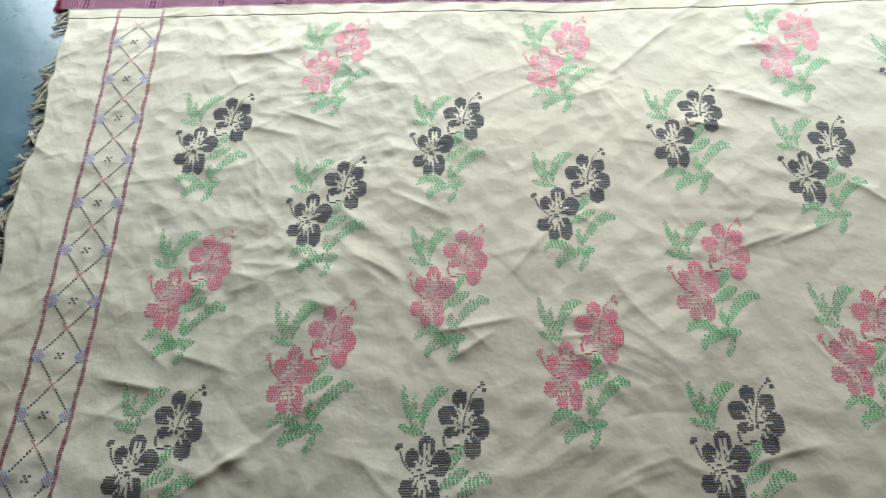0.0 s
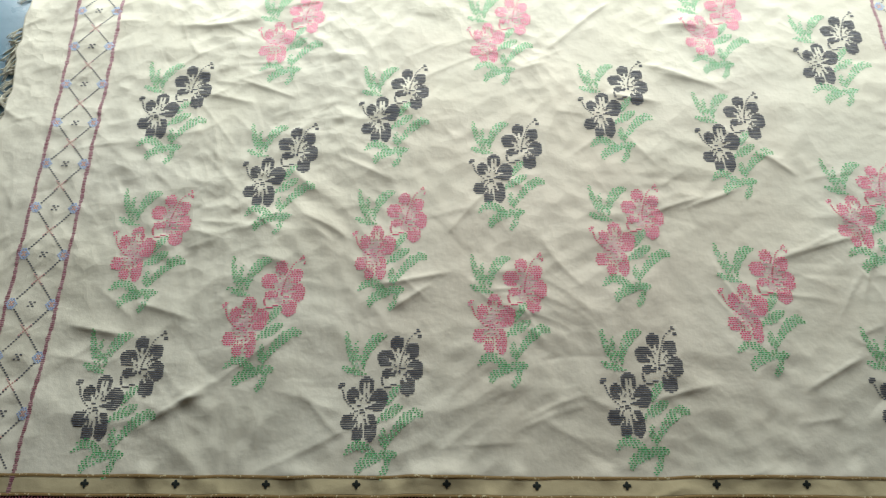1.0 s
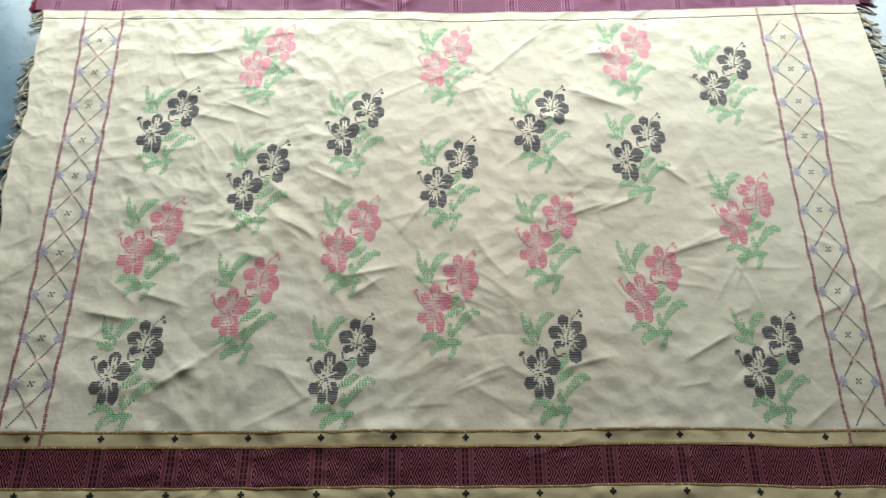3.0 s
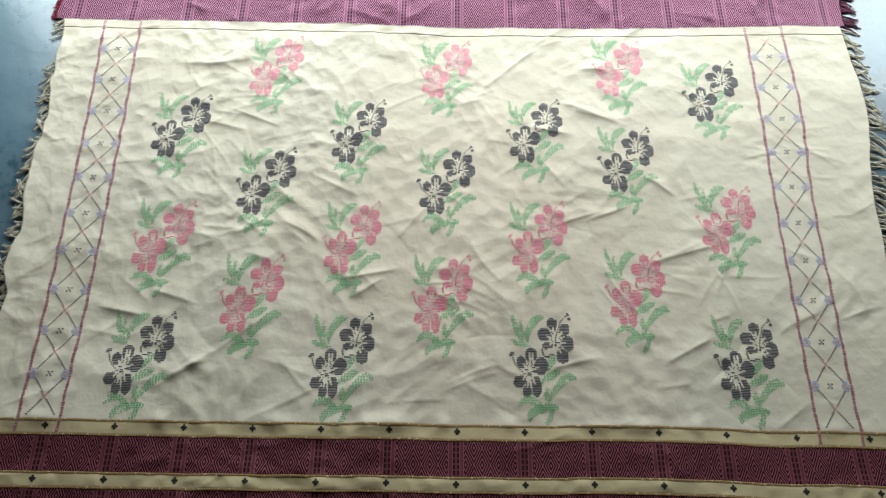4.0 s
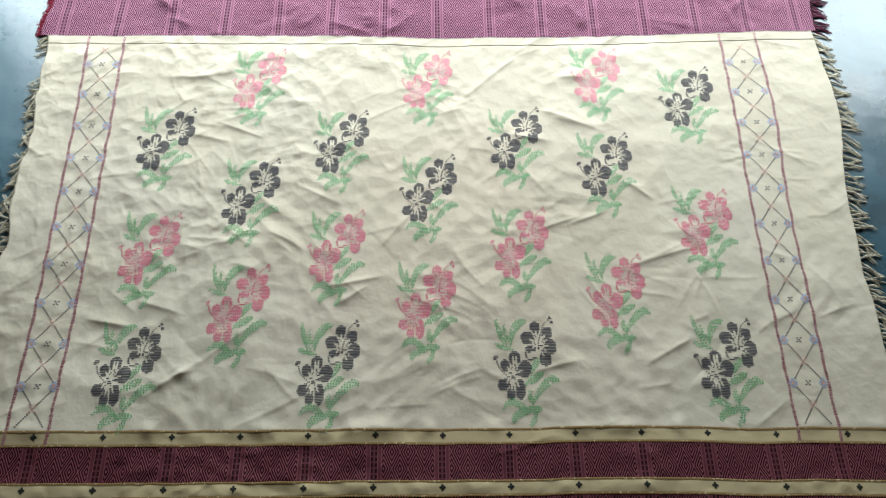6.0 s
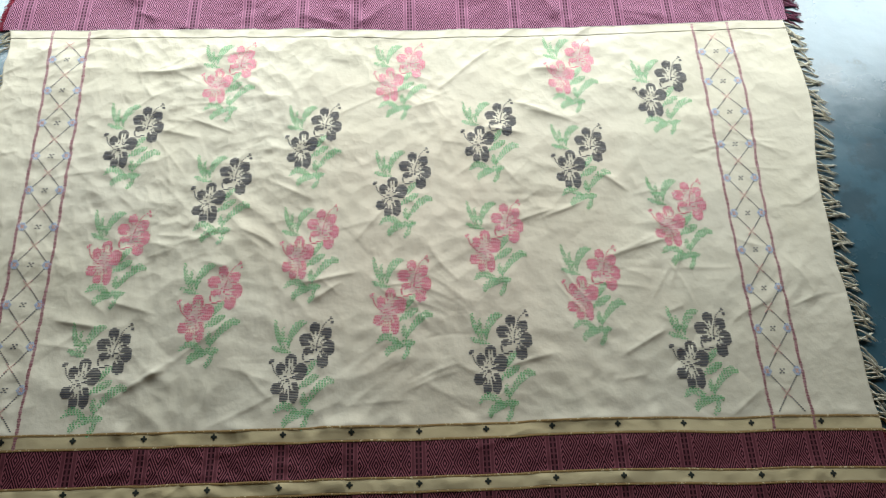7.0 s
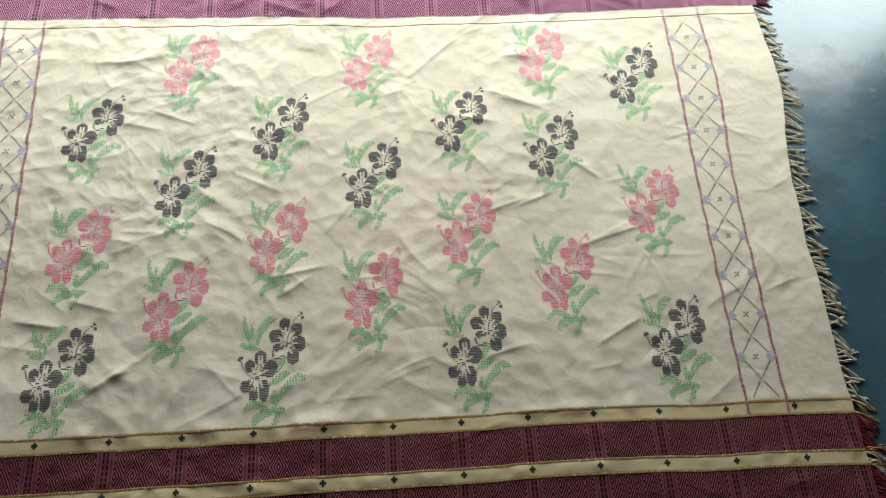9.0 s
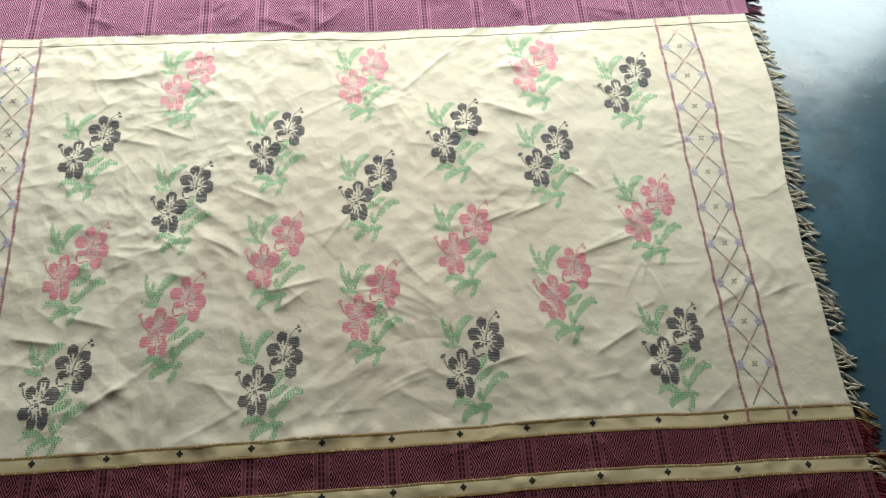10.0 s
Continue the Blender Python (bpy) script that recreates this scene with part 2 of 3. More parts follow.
def value_noise(x, y, k):
    """Smooth noise in 0..1 on arrays."""
    g = LATTICES[k]
    xi, yi = np.floor(x).astype(int), np.floor(y).astype(int)
    fx, fy = x - xi, y - yi
    fx, fy = fx * fx * fx * (fx * (fx * 6 - 15) + 10), fy * fy * fy * (fy * (fy * 6 - 15) + 10)
    a, b = g[xi % 64, yi % 64], g[(xi + 1) % 64, yi % 64]
    c, d = g[xi % 64, (yi + 1) % 64], g[(xi + 1) % 64, (yi + 1) % 64]
    return (a * (1 - fx) + b * fx) * (1 - fy) + (c * (1 - fx) + d * fx) * fy


# the long creases: two ends each
CREASES = [
    (-0.63, 0.77, -0.47, 0.83),
    (-0.56, 0.06, -0.44, 0.13),
    (-0.13, 0.37, -0.04, 0.46),
    (-0.24, 0.28, -0.12, 0.31),
    (0.36, 0.15, 0.47, 0.20),
    (0.03, 0.39, 0.08, 0.28),
    (-0.49, 0.66, -0.38, 0.62),
    (0.12, 0.79, 0.21, 0.86),
    (0.40, 0.33, 0.50, 0.36),
    (-0.59, 0.25, -0.49, 0.22),
    (-0.57, 0.79, -0.47, 0.82),
    (0.19, 0.41, 0.29, 0.46),
    (-0.55, 0.63, -0.45, 0.61),
    (-0.69, 0.22, -0.59, 0.20),
    (-0.45, 0.12, -0.37, 0.18),
    (0.16, 0.12, 0.25, 0.16),
    (0.05, 0.74, 0.13, 0.80),
    (-0.19, 0.46, -0.28, 0.49),
    (0.26, 0.43, 0.34, 0.48),
    (0.39, 0.54, 0.47, 0.49),
    (0.23, 0.72, 0.31, 0.68),
    (-0.22, 0.24, -0.15, 0.29),
    (-0.52, 0.08, -0.45, 0.12),
    (-0.36, 0.38, -0.29, 0.34),
]


GRID, GX, GY = 0.0025, -1.06, -0.42
FLOOR_Z = -0.006  # the cloth lies about the level z = 0


def cells(x, y, size, seed):
    """Distance to the nearest of scattered points, over the cell size: cones that meet in sharp lines."""
    pts = np.random.RandomState(seed).rand(2, 64, 64)
    cx, cy = np.floor(x / size).astype(int), np.floor(y / size).astype(int)
    best = np.full(x.shape, 9.0)
    for i in (-1, 0, 1):
        for j in (-1, 0, 1):
            px = (cx + i + pts[0][(cx + i) % 64, (cy + j) % 64]) * size
            py = (cy + j + pts[1][(cx + i) % 64, (cy + j) % 64]) * size
            best = np.minimum(best, np.hypot(x - px, y - py) / size)
    return best


def lie_of_cloth():
    """How high the cloth lies over the floor, on a fine grid."""
    x, y = np.meshgrid(GX + GRID * np.arange(850), GY + GRID * np.arange(660), indexing="ij")
    wx = x + 0.06 * (value_noise(x * 6 + 9, y * 6 + 3, 0) - 0.5)
    wy = y + 0.06 * (value_noise(x * 6 + 1, y * 6 + 7, 1) - 0.5)
    h = 0.003 + 0.007 * value_noise(wx * 3.0 + 20, wy * 3.6 + 20, 2)
    for k, (turn, sx, sy, amp) in enumerate(((0.55, 4.5, 9.0, 0.0015), (-0.5, 5.0, 11.0, 0.0011))):
        c, s = math.cos(turn), math.sin(turn)
        a, b = c * wx + s * wy, -s * wx + c * wy
        r = 1 - np.abs(2 * value_noise(a * sx + 30, b * sy + 30, 3 + k) - 1)
        h += amp * r ** 2 * value_noise(wx * 4 + 40 + k, wy * 4 + 40, 6)
    # fine crumpling, most of it towards the far left
    where = 0.22 + 0.78 * np.clip(0.35 + 0.7 * y - 0.45 * x, 0, 1)
    h += 0.0010 * where * value_noise(wx * 13 + 50, wy * 19 + 50, 5)
    # papery facets: the creases run along the borders of uneven cells
    for k, (cell, amp, patch) in enumerate(((0.085, 0.0046, 5.0), (0.040, 0.0036, 8.0))):
        mask = np.clip(2.2 * value_noise(x * patch + 13 * k + 3, y * patch + 5, 3) - 0.75 + 0.5 * where, 0, 1)
        h += amp * np.minimum(1, 0.3 + where) * mask * cells(wx + 0.5 * (wx - x), wy + 0.5 * (wy - y), cell, 40 + k)
    h += 0.0006 * value_noise(x * 48 + 60, y * 55 + 60, 7)
    # puckers where the gold lines are woven in
    for v in (0.010, -0.090):
        h += 0.0036 * value_noise(x * 42 + 20, y * 9 + 8, 4) ** 2 * np.exp(-((y - v) / 0.013) ** 2)
    rng = random.Random(21)
    folds = [(0.16, 0.655, 0.25, 0.635, 0.008, 0.012), (0.28, 0.795, 0.36, 0.785, 0.006, 0.010), (0.25, 0.70, 0.36, 0.66, 0.006, 0.012),
             (-0.68, 1.03, -0.62, 0.985, 0.010, 0.012), (-0.63, 0.965, -0.56, 0.94, 0.007, 0.010), (-0.28, 0.975, -0.17, 0.92, 0.006, 0.012),
             (-0.13, 0.92, -0.06, 0.985, 0.006, 0.012), (0.11, 1.03, 0.19, 0.975, 0.008, 0.013), (0.30, 1.02, 0.35, 0.945, 0.006, 0.012)]
    folds += [(*c, rng.uniform(0.0028, 0.0044), rng.uniform(0.004, 0.0075)) for c in CREASES]
    # short crumples, more of them towards the far left
    while len(folds) < 430:
        cx, cy = rng.uniform(-0.9, 0.9), rng.uniform(-0.3, 1.1)
        if rng.random() > 0.45 + 0.5 * max(0, cy) * (0.5 - 0.5 * cx):
            continue
        a, ln = rng.choice((0.45, 0.6, -0.4, -0.9, 0.1, 2.0)) + rng.gauss(0, 0.3), rng.uniform(0.015, 0.075)
        folds.append((cx - ln * math.cos(a), cy - ln * math.sin(a), cx + ln * math.cos(a), cy + ln * math.sin(a),
                      rng.choice((1, 1, -0.6)) * rng.uniform(0.0006, 0.0019), rng.uniform(0.0022, 0.005)))
    # the rumpled far left corner, and the folds of the upper band
    for n, x0, x1, y0, y1, low, high, w0, w1 in ((90, -0.88, -0.30, 0.30, 0.88, 0.0012, 0.0028, 0.003, 0.007), (40, -0.88, 0.9, 0.93, 1.1, 0.002, 0.005, 0.006, 0.013)):
        for k in range(n):
            cx, cy, a, ln = rng.uniform(x0, x1), rng.uniform(y0, y1), rng.uniform(-1.4, 1.4), rng.uniform(0.012, 0.04)
            folds.append((cx - ln * math.cos(a), cy - ln * math.sin(a), cx + ln * math.cos(a), cy + ln * math.sin(a),
                          rng.choice((1, 1, -0.5)) * rng.uniform(low, high), rng.uniform(w0, w1)))
    for x0, y0, x1, y1, amp, w in folds:
        pad = 4 * w + 0.02
        i0, i1 = int((min(x0, x1) - pad - GX) / GRID), int((max(x0, x1) + pad - GX) / GRID)
        j0, j1 = int((min(y0, y1) - pad - GY) / GRID), int((max(y0, y1) + pad - GY) / GRID)
        cut = (slice(max(0, i0), max(0, i1)), slice(max(0, j0), max(0, j1)))
        px, py = wx[cut] - x0, wy[cut] - y0
        ln = math.hypot(x1 - x0, y1 - y0)
        dx, dy = (x1 - x0) / ln, (y1 - y0) / ln
        along, off = px * dx + py * dy, px * dy - py * dx
        past = np.maximum(0, -along) + np.maximum(0, along - ln)
        fade = np.exp(-((along / ln - 0.5) / 0.42) ** 4)
        # sharp on the crest, one flank longer than the other
        side = np.where(off > 0, w, w * 2.2)
        h[cut] += amp * fade * np.exp(-np.hypot(off / side, past / w) ** 0.95)
    return np.maximum(0.0009 + 0.85 * h, 0.0015) + FLOOR_Z


LIE = lie_of_cloth()


def height(x, y):
    x, y = np.asarray(x, float), np.asarray(y, float)
    fx, fy = np.clip((x - GX) / GRID, 0, 848.99), np.clip((y - GY) / GRID, 0, 658.99)
    i, j = fx.astype(int), fy.astype(int)
    a, b = fx - i, fy - j
    return (LIE[i, j] * (1 - a) + LIE[i + 1, j] * a) * (1 - b) + (LIE[i, j + 1] * (1 - a) + LIE[i + 1, j + 1] * a) * b


def lay(u, v):
    """Where the point u across, v along of the flat cloth has come to lie: the edges bow a little."""
    u, v = np.asarray(u, float), np.asarray(v, float)
    far, near = v / 0.91, 1 - v / 0.91
    r = np.maximum(0, u)
    top = 0.042 * r ** 1.6 - 0.004 * np.maximum(0, -u)
    low = -0.018 * np.maximum(0, u - 0.3) ** 1.2
    # the ends are drawn in at the middle
    x = u * (1 + 0.042 * np.maximum(0, far) ** 1.8 * (u / 0.853) ** 2)
    sway = 0.0035 * (value_noise(u * 7 + 11, v * 2 + 4, 0) - 0.5) + 0.0016 * (value_noise(u * 24 + 11, v * 3 + 4, 1) - 0.5)
    # the raw ends wander in and out
    wander = (value_noise(v * 13 + 5, u * 0 + 3, 2) - 0.5) + 0.5 * (value_noise(v * 37 + 9, u * 0 + 6, 5) - 0.5)
    x = x + wander * np.where(u < 0, 0.016, 0.005) * np.clip((np.abs(u) - 0.775) / 0.08, 0, 1) ** 2
    # the far end of one side is pulled outwards
    x = x + 0.030 * np.clip((u - 0.62) / 0.23, 0, 1) * np.exp(-((v - 0.70) / 0.17) ** 2)
    return x, v + top * far + low * near + sway


def on_cloth(u, v, lift=0.0):
    x, y = lay(u, v)
    return np.stack([x, y, height(x, y) + lift], -1)


def panel(name, u0, u1, v0, v1, mat, parent, label="", lift=0.0, step=0.0026):
    """A stretch of the cloth as a fine sheet with a thickness."""
    nu, nv = max(2, int((u1 - u0) / step)), max(2, int((v1 - v0) / step))
    u, v = np.meshgrid(np.linspace(u0, u1, nu), np.linspace(v0, v1, nv))
    top = on_cloth(u, v, lift).reshape(-1, 3)
    idx = np.arange(nu * nv).reshape(nv, nu)
    f = np.stack([idx[:-1, :-1], idx[:-1, 1:], idx[1:, 1:], idx[1:, :-1]], -1).reshape(-1, 4).tolist()
    rim = np.concatenate([idx[0, :], idx[1:, -1], idx[-1, -2::-1], idx[-2:0:-1, 0]])
    low = top[rim] - (0, 0, 0.0012 + lift)
    n = len(top)
    k = len(rim)
    f += [(rim[i], n + i, n + (i + 1) % k, rim[(i + 1) % k]) for i in range(k)]
    return mesh_part(name, np.concatenate([top, low]), f, [mat], parent, label, smooth=True)


def stitches(name, runs, mats, parent, label="", width=0.0019, thick=0.0003, flat=False):
    """Raised weft stitches: runs of (x0, x1, y, slot); they follow the lie of the cloth. flat: in the flat cloth's own measure."""
    verts, faces, slots = [], [], []
    for x0, x1, y, slot, *slope in runs:
        k = max(2, int(abs(x1 - x0) / 0.005) + 2)
        x = np.linspace(x0, x1, k)
        yy = y + (slope[0] if slope else 0.0) * (x - x0)
        if flat:
            x, yy = lay(x, yy)
        z = height(x, yy) + 0.0004
        base = len(verts)
        for i in range(k):
            end = i in (0, k - 1)
            t = thick * (0.7 if end else 1)
            w = width / 2
            verts += [(x[i], yy[i] - w, z[i] + 0.0001), (x[i], yy[i] - w * 0.4, z[i] + t), (x[i], yy[i] + w * 0.4, z[i] + t), (x[i], yy[i] + w, z[i] + 0.0001)]
        for i in range(k - 1):
            for j in range(3):
                a = base + 4 * i + j
                faces.append((a, a + 4, a + 5, a + 1))
                slots.append(slot)
    return mesh_part(name, verts, faces, mats, parent, label, slots, smooth=True)


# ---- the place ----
floor = tagged(slab("floor", -4.5, 4.5, -4.0, WALL_Y, -0.15, FLOOR_Z, FLOOR), "worn blue-grey polished cement floor, cloudy stains, painted light at left", "floor", kind="structure")
ground = tagged(slab("ground", -400, 400, WALL_Y + 0.2, 800, -0.35, -0.3, GROUND), "bare earth ground outside the room", "ground", kind="structure")
# walls and ceiling out of view, added to shape and warm the light
tagged(slab("wall_north_left", -4.5, OPEN_X0, WALL_Y, WALL_Y + 0.2, -0.15, 3.0, WALL), "unseen brown wall beside the open side", "wall", kind="structure")
tagged(slab("wall_north_right", OPEN_X1, 4.5, WALL_Y, WALL_Y + 0.2, -0.15, 3.0, WALL), "unseen brown wall beside the open side", "wall", kind="structure")
tagged(slab("wall_north_top", OPEN_X0, OPEN_X1, WALL_Y, WALL_Y + 0.2, OPEN_Z, 3.0, WALL), "unseen brown lintel over the open side", "wall", kind="structure")
tagged(slab("door_sill", OPEN_X0, OPEN_X1, WALL_Y, WALL_Y + 0.2, -0.3, 0.02, WALL), "low cement sill", "sill", kind="structure")
tagged(slab("wall_west", -4.7, -4.5, -4.0, WALL_Y + 0.2, -0.15, 3.0, WALL), "unseen brown wall", "wall", kind="structure")
tagged(slab("wall_east", 4.5, 4.7, -4.0, WALL_Y + 0.2, -0.15, 3.0, WALL), "unseen brown wall", "wall", kind="structure")
tagged(slab("wall_south", -4.7, 4.7, -4.2, -4.0, -0.15, 3.0, WALL), "unseen brown wall", "wall", kind="structure")
tagged(slab("ceiling", -4.7, 4.7, -4.2, WALL_Y + 0.2, 3.0, 3.15, WALL), "unseen brown ceiling", "ceiling", kind="structure")

# ---- the cloth ----
LEFT, RIGHT = -0.855, 0.853
SEAM, HEM, G1, G2, G3, G4, FOOT, HEAD = 0.907, 0.884, 0.009, -0.0155, -0.0795, -0.1035, -0.33, 1.13
cloth = tagged(new("embroidered_cloth"), "creased cream cotton cloth with woven flowers, spread on the floor", "cloth")
panel("cream_panel", LEFT, RIGHT, G1, HEM, CREAM, cloth)
panel("cream_strip", LEFT, RIGHT, G2, G1, STRIP, cloth, "narrow cream strip, tinted darker and yellower")
panel("hem", LEFT, RIGHT, HEM - 0.0005, SEAM, CREAM, cloth, "folded cream hem", lift=0.0004)
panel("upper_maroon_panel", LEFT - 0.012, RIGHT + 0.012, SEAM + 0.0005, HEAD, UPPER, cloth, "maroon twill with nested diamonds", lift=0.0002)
panel("maroon_band", LEFT, RIGHT, G3, G2, MAROON, cloth, "dark maroon twill band with nested diamonds")
panel("cream_strip", LEFT, RIGHT, G4, G3, STRIP, cloth, "narrow cream strip, tinted darker and yellower")
panel("lower_maroon_band", LEFT, RIGHT, FOOT, G4, MAROON, cloth, "dark maroon twill band with nested diamonds")

# ---- the woven flower sprig: a chart in small units, u across and v down from its top ----
CHART_X, CHART_Y, CHART_LEAN = 0.000268, 0.000274, 0.0000030
ROW = 10.9


def chart(u, v):
    """From chart units to metres, from the upper stamen's tip."""
    return CHART_X * (u - 445) + CHART_LEAN * (v - 35), -CHART_Y * (v - 35)


# petals: centre, half-sizes, turn
UPPER_PETALS = [(329, 106, 37, 36, 0), (270, 188, 47, 46, -15), (287, 264, 41, 25, -12), (412, 152, 36, 46, 15), (430, 252, 39, 53, 0), (388, 340, 43, 49, 0)]
LOWER_PETALS = [(170, 328, 41, 45, 0), (100, 380, 32, 41, 0), (234, 408, 48, 60, 25), (87, 515, 44, 42, 10), (130, 571, 30, 43, 0), (197, 547, 33, 70, 0)]
UPPER_HEART, LOWER_HEART = (346, 232), (155, 440)
# leaves: spine points and half-width at the middle
LEAVES = [
    ((52, 42), (66, 130), (100, 232), 15), ((108, 95), (106, 160), (120, 238), 12), ((112, 165), (140, 200), (150, 245), 10), ((262, 64), (195, 100), (148, 205), 27),
    ((35, 225), (78, 247), (162, 270), 15), ((345, 345), (312, 372), (284, 432), 19), ((355, 440), (300, 472), (235, 512), 25),
    ((462, 490), (385, 500), (276, 635), 26), ((262, 555), (262, 605), (276, 645), 18), ((75, 672), (140, 634), (232, 692), 23),
    ((135, 766), (185, 706), (330, 672), 25), ((338, 673), (300, 692), (268, 700), 13), ((245, 796), (272, 758), (292, 700), 16),
]


def bend(a, b, c, t):
    return tuple((1 - t) ** 2 * a[k] + 2 * t * (1 - t) * (2 * b[k] - (a[k] + c[k]) / 2) + t * t * c[k] for k in (0, 1))


def in_leaf(leaf, u, v):
    a, b, c, w = leaf
    for i in range(25):
        t = i / 24
        x, y = bend(a, b, c, t)
        r = 1.05 * w * math.sin(math.pi * (0.06 + 0.88 * t)) ** 0.8 + 3
        if (u - x) ** 2 + (v - y) ** 2 < r * r:
            return True
    return False


def near_line(u, v, x0, y0, x1, y1, w):
    dx, dy = x1 - x0, y1 - y0
    t = min(1, max(0, ((u - x0) * dx + (v - y0) * dy) / (dx * dx + dy * dy)))
    return math.hypot(u - x0 - t * dx, v - y0 - t * dy) < w


def in_flower(petals, heart, u, v):
    hx, hy = heart
    dist = []
    for cx, cy, rx, ry, turn in petals:
        c, s = math.cos(radians(turn)), math.sin(radians(turn))
        a, b = ((u - cx) * c + (v - cy) * s) / rx, (-(u - cx) * s + (v - cy) * c) / ry
        blade = (abs(a) ** 2.5 + abs(b) ** 2.5) ** (1 / 2.5)
        # the petal narrows down to the heart
        dx, dy = cx - hx, cy - hy
        t = min(1, max(0, ((u - hx) * dx + (v - hy) * dy) / (dx * dx + dy * dy)))
        far = math.hypot(u - hx - t * dx, v - hy - t * dy)
        neck = far / (min(rx, ry) * (0.15 + 0.75 * t)) if t > 0.28 else 9
        dist.append(min(blade, neck))
        if blade > 1 and t < 0.60 and (int(u // 8) + round(v / ROW)) % 2:
            dist[-1] = 9  # towards the heart only scattered stitches
    order = sorted(dist)
    if order[0] > 1.0 or order[1] - order[0] < 0.09:
        return False
    cx, cy = petals[dist.index(order[0])][:2]
    # pale veins run out from the heart
    return not near_line(u, v, hx, hy, hx + 0.74 * (cx - hx), hy + 0.78 * (cy - hy), 6.0)


def rows(test, u0, u1, v0, v1, cell=4.0):
    """The chart's runs: row by row, where the test holds."""
    out = []
    v = v0
    while v < v1:
        u, start = u0, None
        while u < u1 + cell:
            hit = u < u1 and test(u, v)
            if hit and start is None:
                start = u
            if not hit and start is not None:
                if u - start >= 2 * cell:
                    out.append((start, u, v))
                start = None
            u += cell
        v += ROW
    return out


def stem_runs(points, dash=11):
    """Short stitches down a thin line."""
    out = []
    for (x0, y0), (x1, y1) in zip(points, points[1:]):
        n = max(1, int(abs(y1 - y0) / ROW))
        for i in range(n):
            t = (i + 0.5) / n
            out.append((x0 + t * (x1 - x0) - dash / 2, x0 + t * (x1 - x0) + dash / 2, y0 + t * (y1 - y0)))
    return out


def broken(runs, dash, gap, rng):
    """Runs broken into short stitches, set off from row to row."""
    out = []
    for k, (a, b, v) in enumerate(runs):
        row = round(v / ROW)
        u = a - ((row % 2) * 0.5 + 0.15 * rng.random()) * (dash + gap)
        while u < b:
            s, e = max(a, u), min(b, u + dash)
            if e - s > 4 and rng.random() > 0.04:
                out.append((s, e, v + rng.uniform(-1, 1)))
            u += dash + gap
    return out


BLOOM_UP = rows(lambda u, v: in_flower(UPPER_PETALS, UPPER_HEART, u, v), 215, 480, 72, 395, 3.0)
BLOOM_UP += [(434, 450, 36), (430, 456, 47), (418, 438, 58), (440, 460, 69), (442, 460, 79), (352, 378, 245), (360, 384, 278), (336, 352, 262)]
STEM_UP = stem_runs([(414, 66), (390, 92), (376, 130), (358, 180), (346, 225), (344, 275)], 10)
CALYX = stem_runs([(250, 286), (251, 310), (258, 332)], 13) + [(262, 302, 342), (298, 330, 329)]
BLOOM_LOW = rows(lambda u, v: in_flower(LOWER_PETALS, LOWER_HEART, u, v) and not near_line(u, v, 160, 312, 160, 400, 4) and not near_line(u, v, 180, 312, 178, 390, 4), 35, 290, 286, 620, 3.0)
BLOOM_LOW += [(30, 56, 316), (22, 54, 327), (20, 40, 338), (136, 160, 455), (142, 172, 468), (128, 150, 434), (168, 190, 446)]
STEM_LOW = stem_runs([(44, 346), (58, 395), (84, 428), (112, 452), (140, 468)], 10)
LEAF_RUNS = [rows(lambda u, v, f=f: in_leaf(f, u, v), 10, 490, 30 + ROW * math.floor((min(f[0][1], f[1][1], f[2][1]) - 60) / ROW), max(f[0][1], f[1][1], f[2][1]) + 25) for f in LEAVES]

# the loose pale stitches about a pink blossom's heart
HEART_UP = rows(lambda u, v: math.hypot((u - 350) / 70, (v - 228) / 95) < 1 and not in_flower(UPPER_PETALS, UPPER_HEART, u, v), 215, 480, 77, 395, 3.0)
HEART_LOW = rows(lambda u, v: math.hypot((u - 155) / 72, (v - 445) / 85) < 1 and not in_flower(LOWER_PETALS, LOWER_HEART, u, v), 35, 290, 291, 620, 3.0)


def ragged(runs, rng):
    """Whole runs, their ends on the warp's own steps."""
    out = []
    for a, b, v in runs:
        a, b = 7 * math.ceil(a / 7 - 0.3), 7 * math.floor(b / 7 + 0.3)
        if b - a > 6:
            out.append((a - 1, b + rng.uniform(-1, 1), v + rng.uniform(-0.6, 0.6)))
    return out


def place_runs(runs, ux, uy, sx, tilt, slot=0):
    out = []
    for a, b, v in runs:
        x0, y = chart(a, v)
        x1, _ = chart(b, v)
        out.append((ux + sx * x0, ux + sx * x1, uy + y + tilt * x0, slot, tilt / sx))
    return out


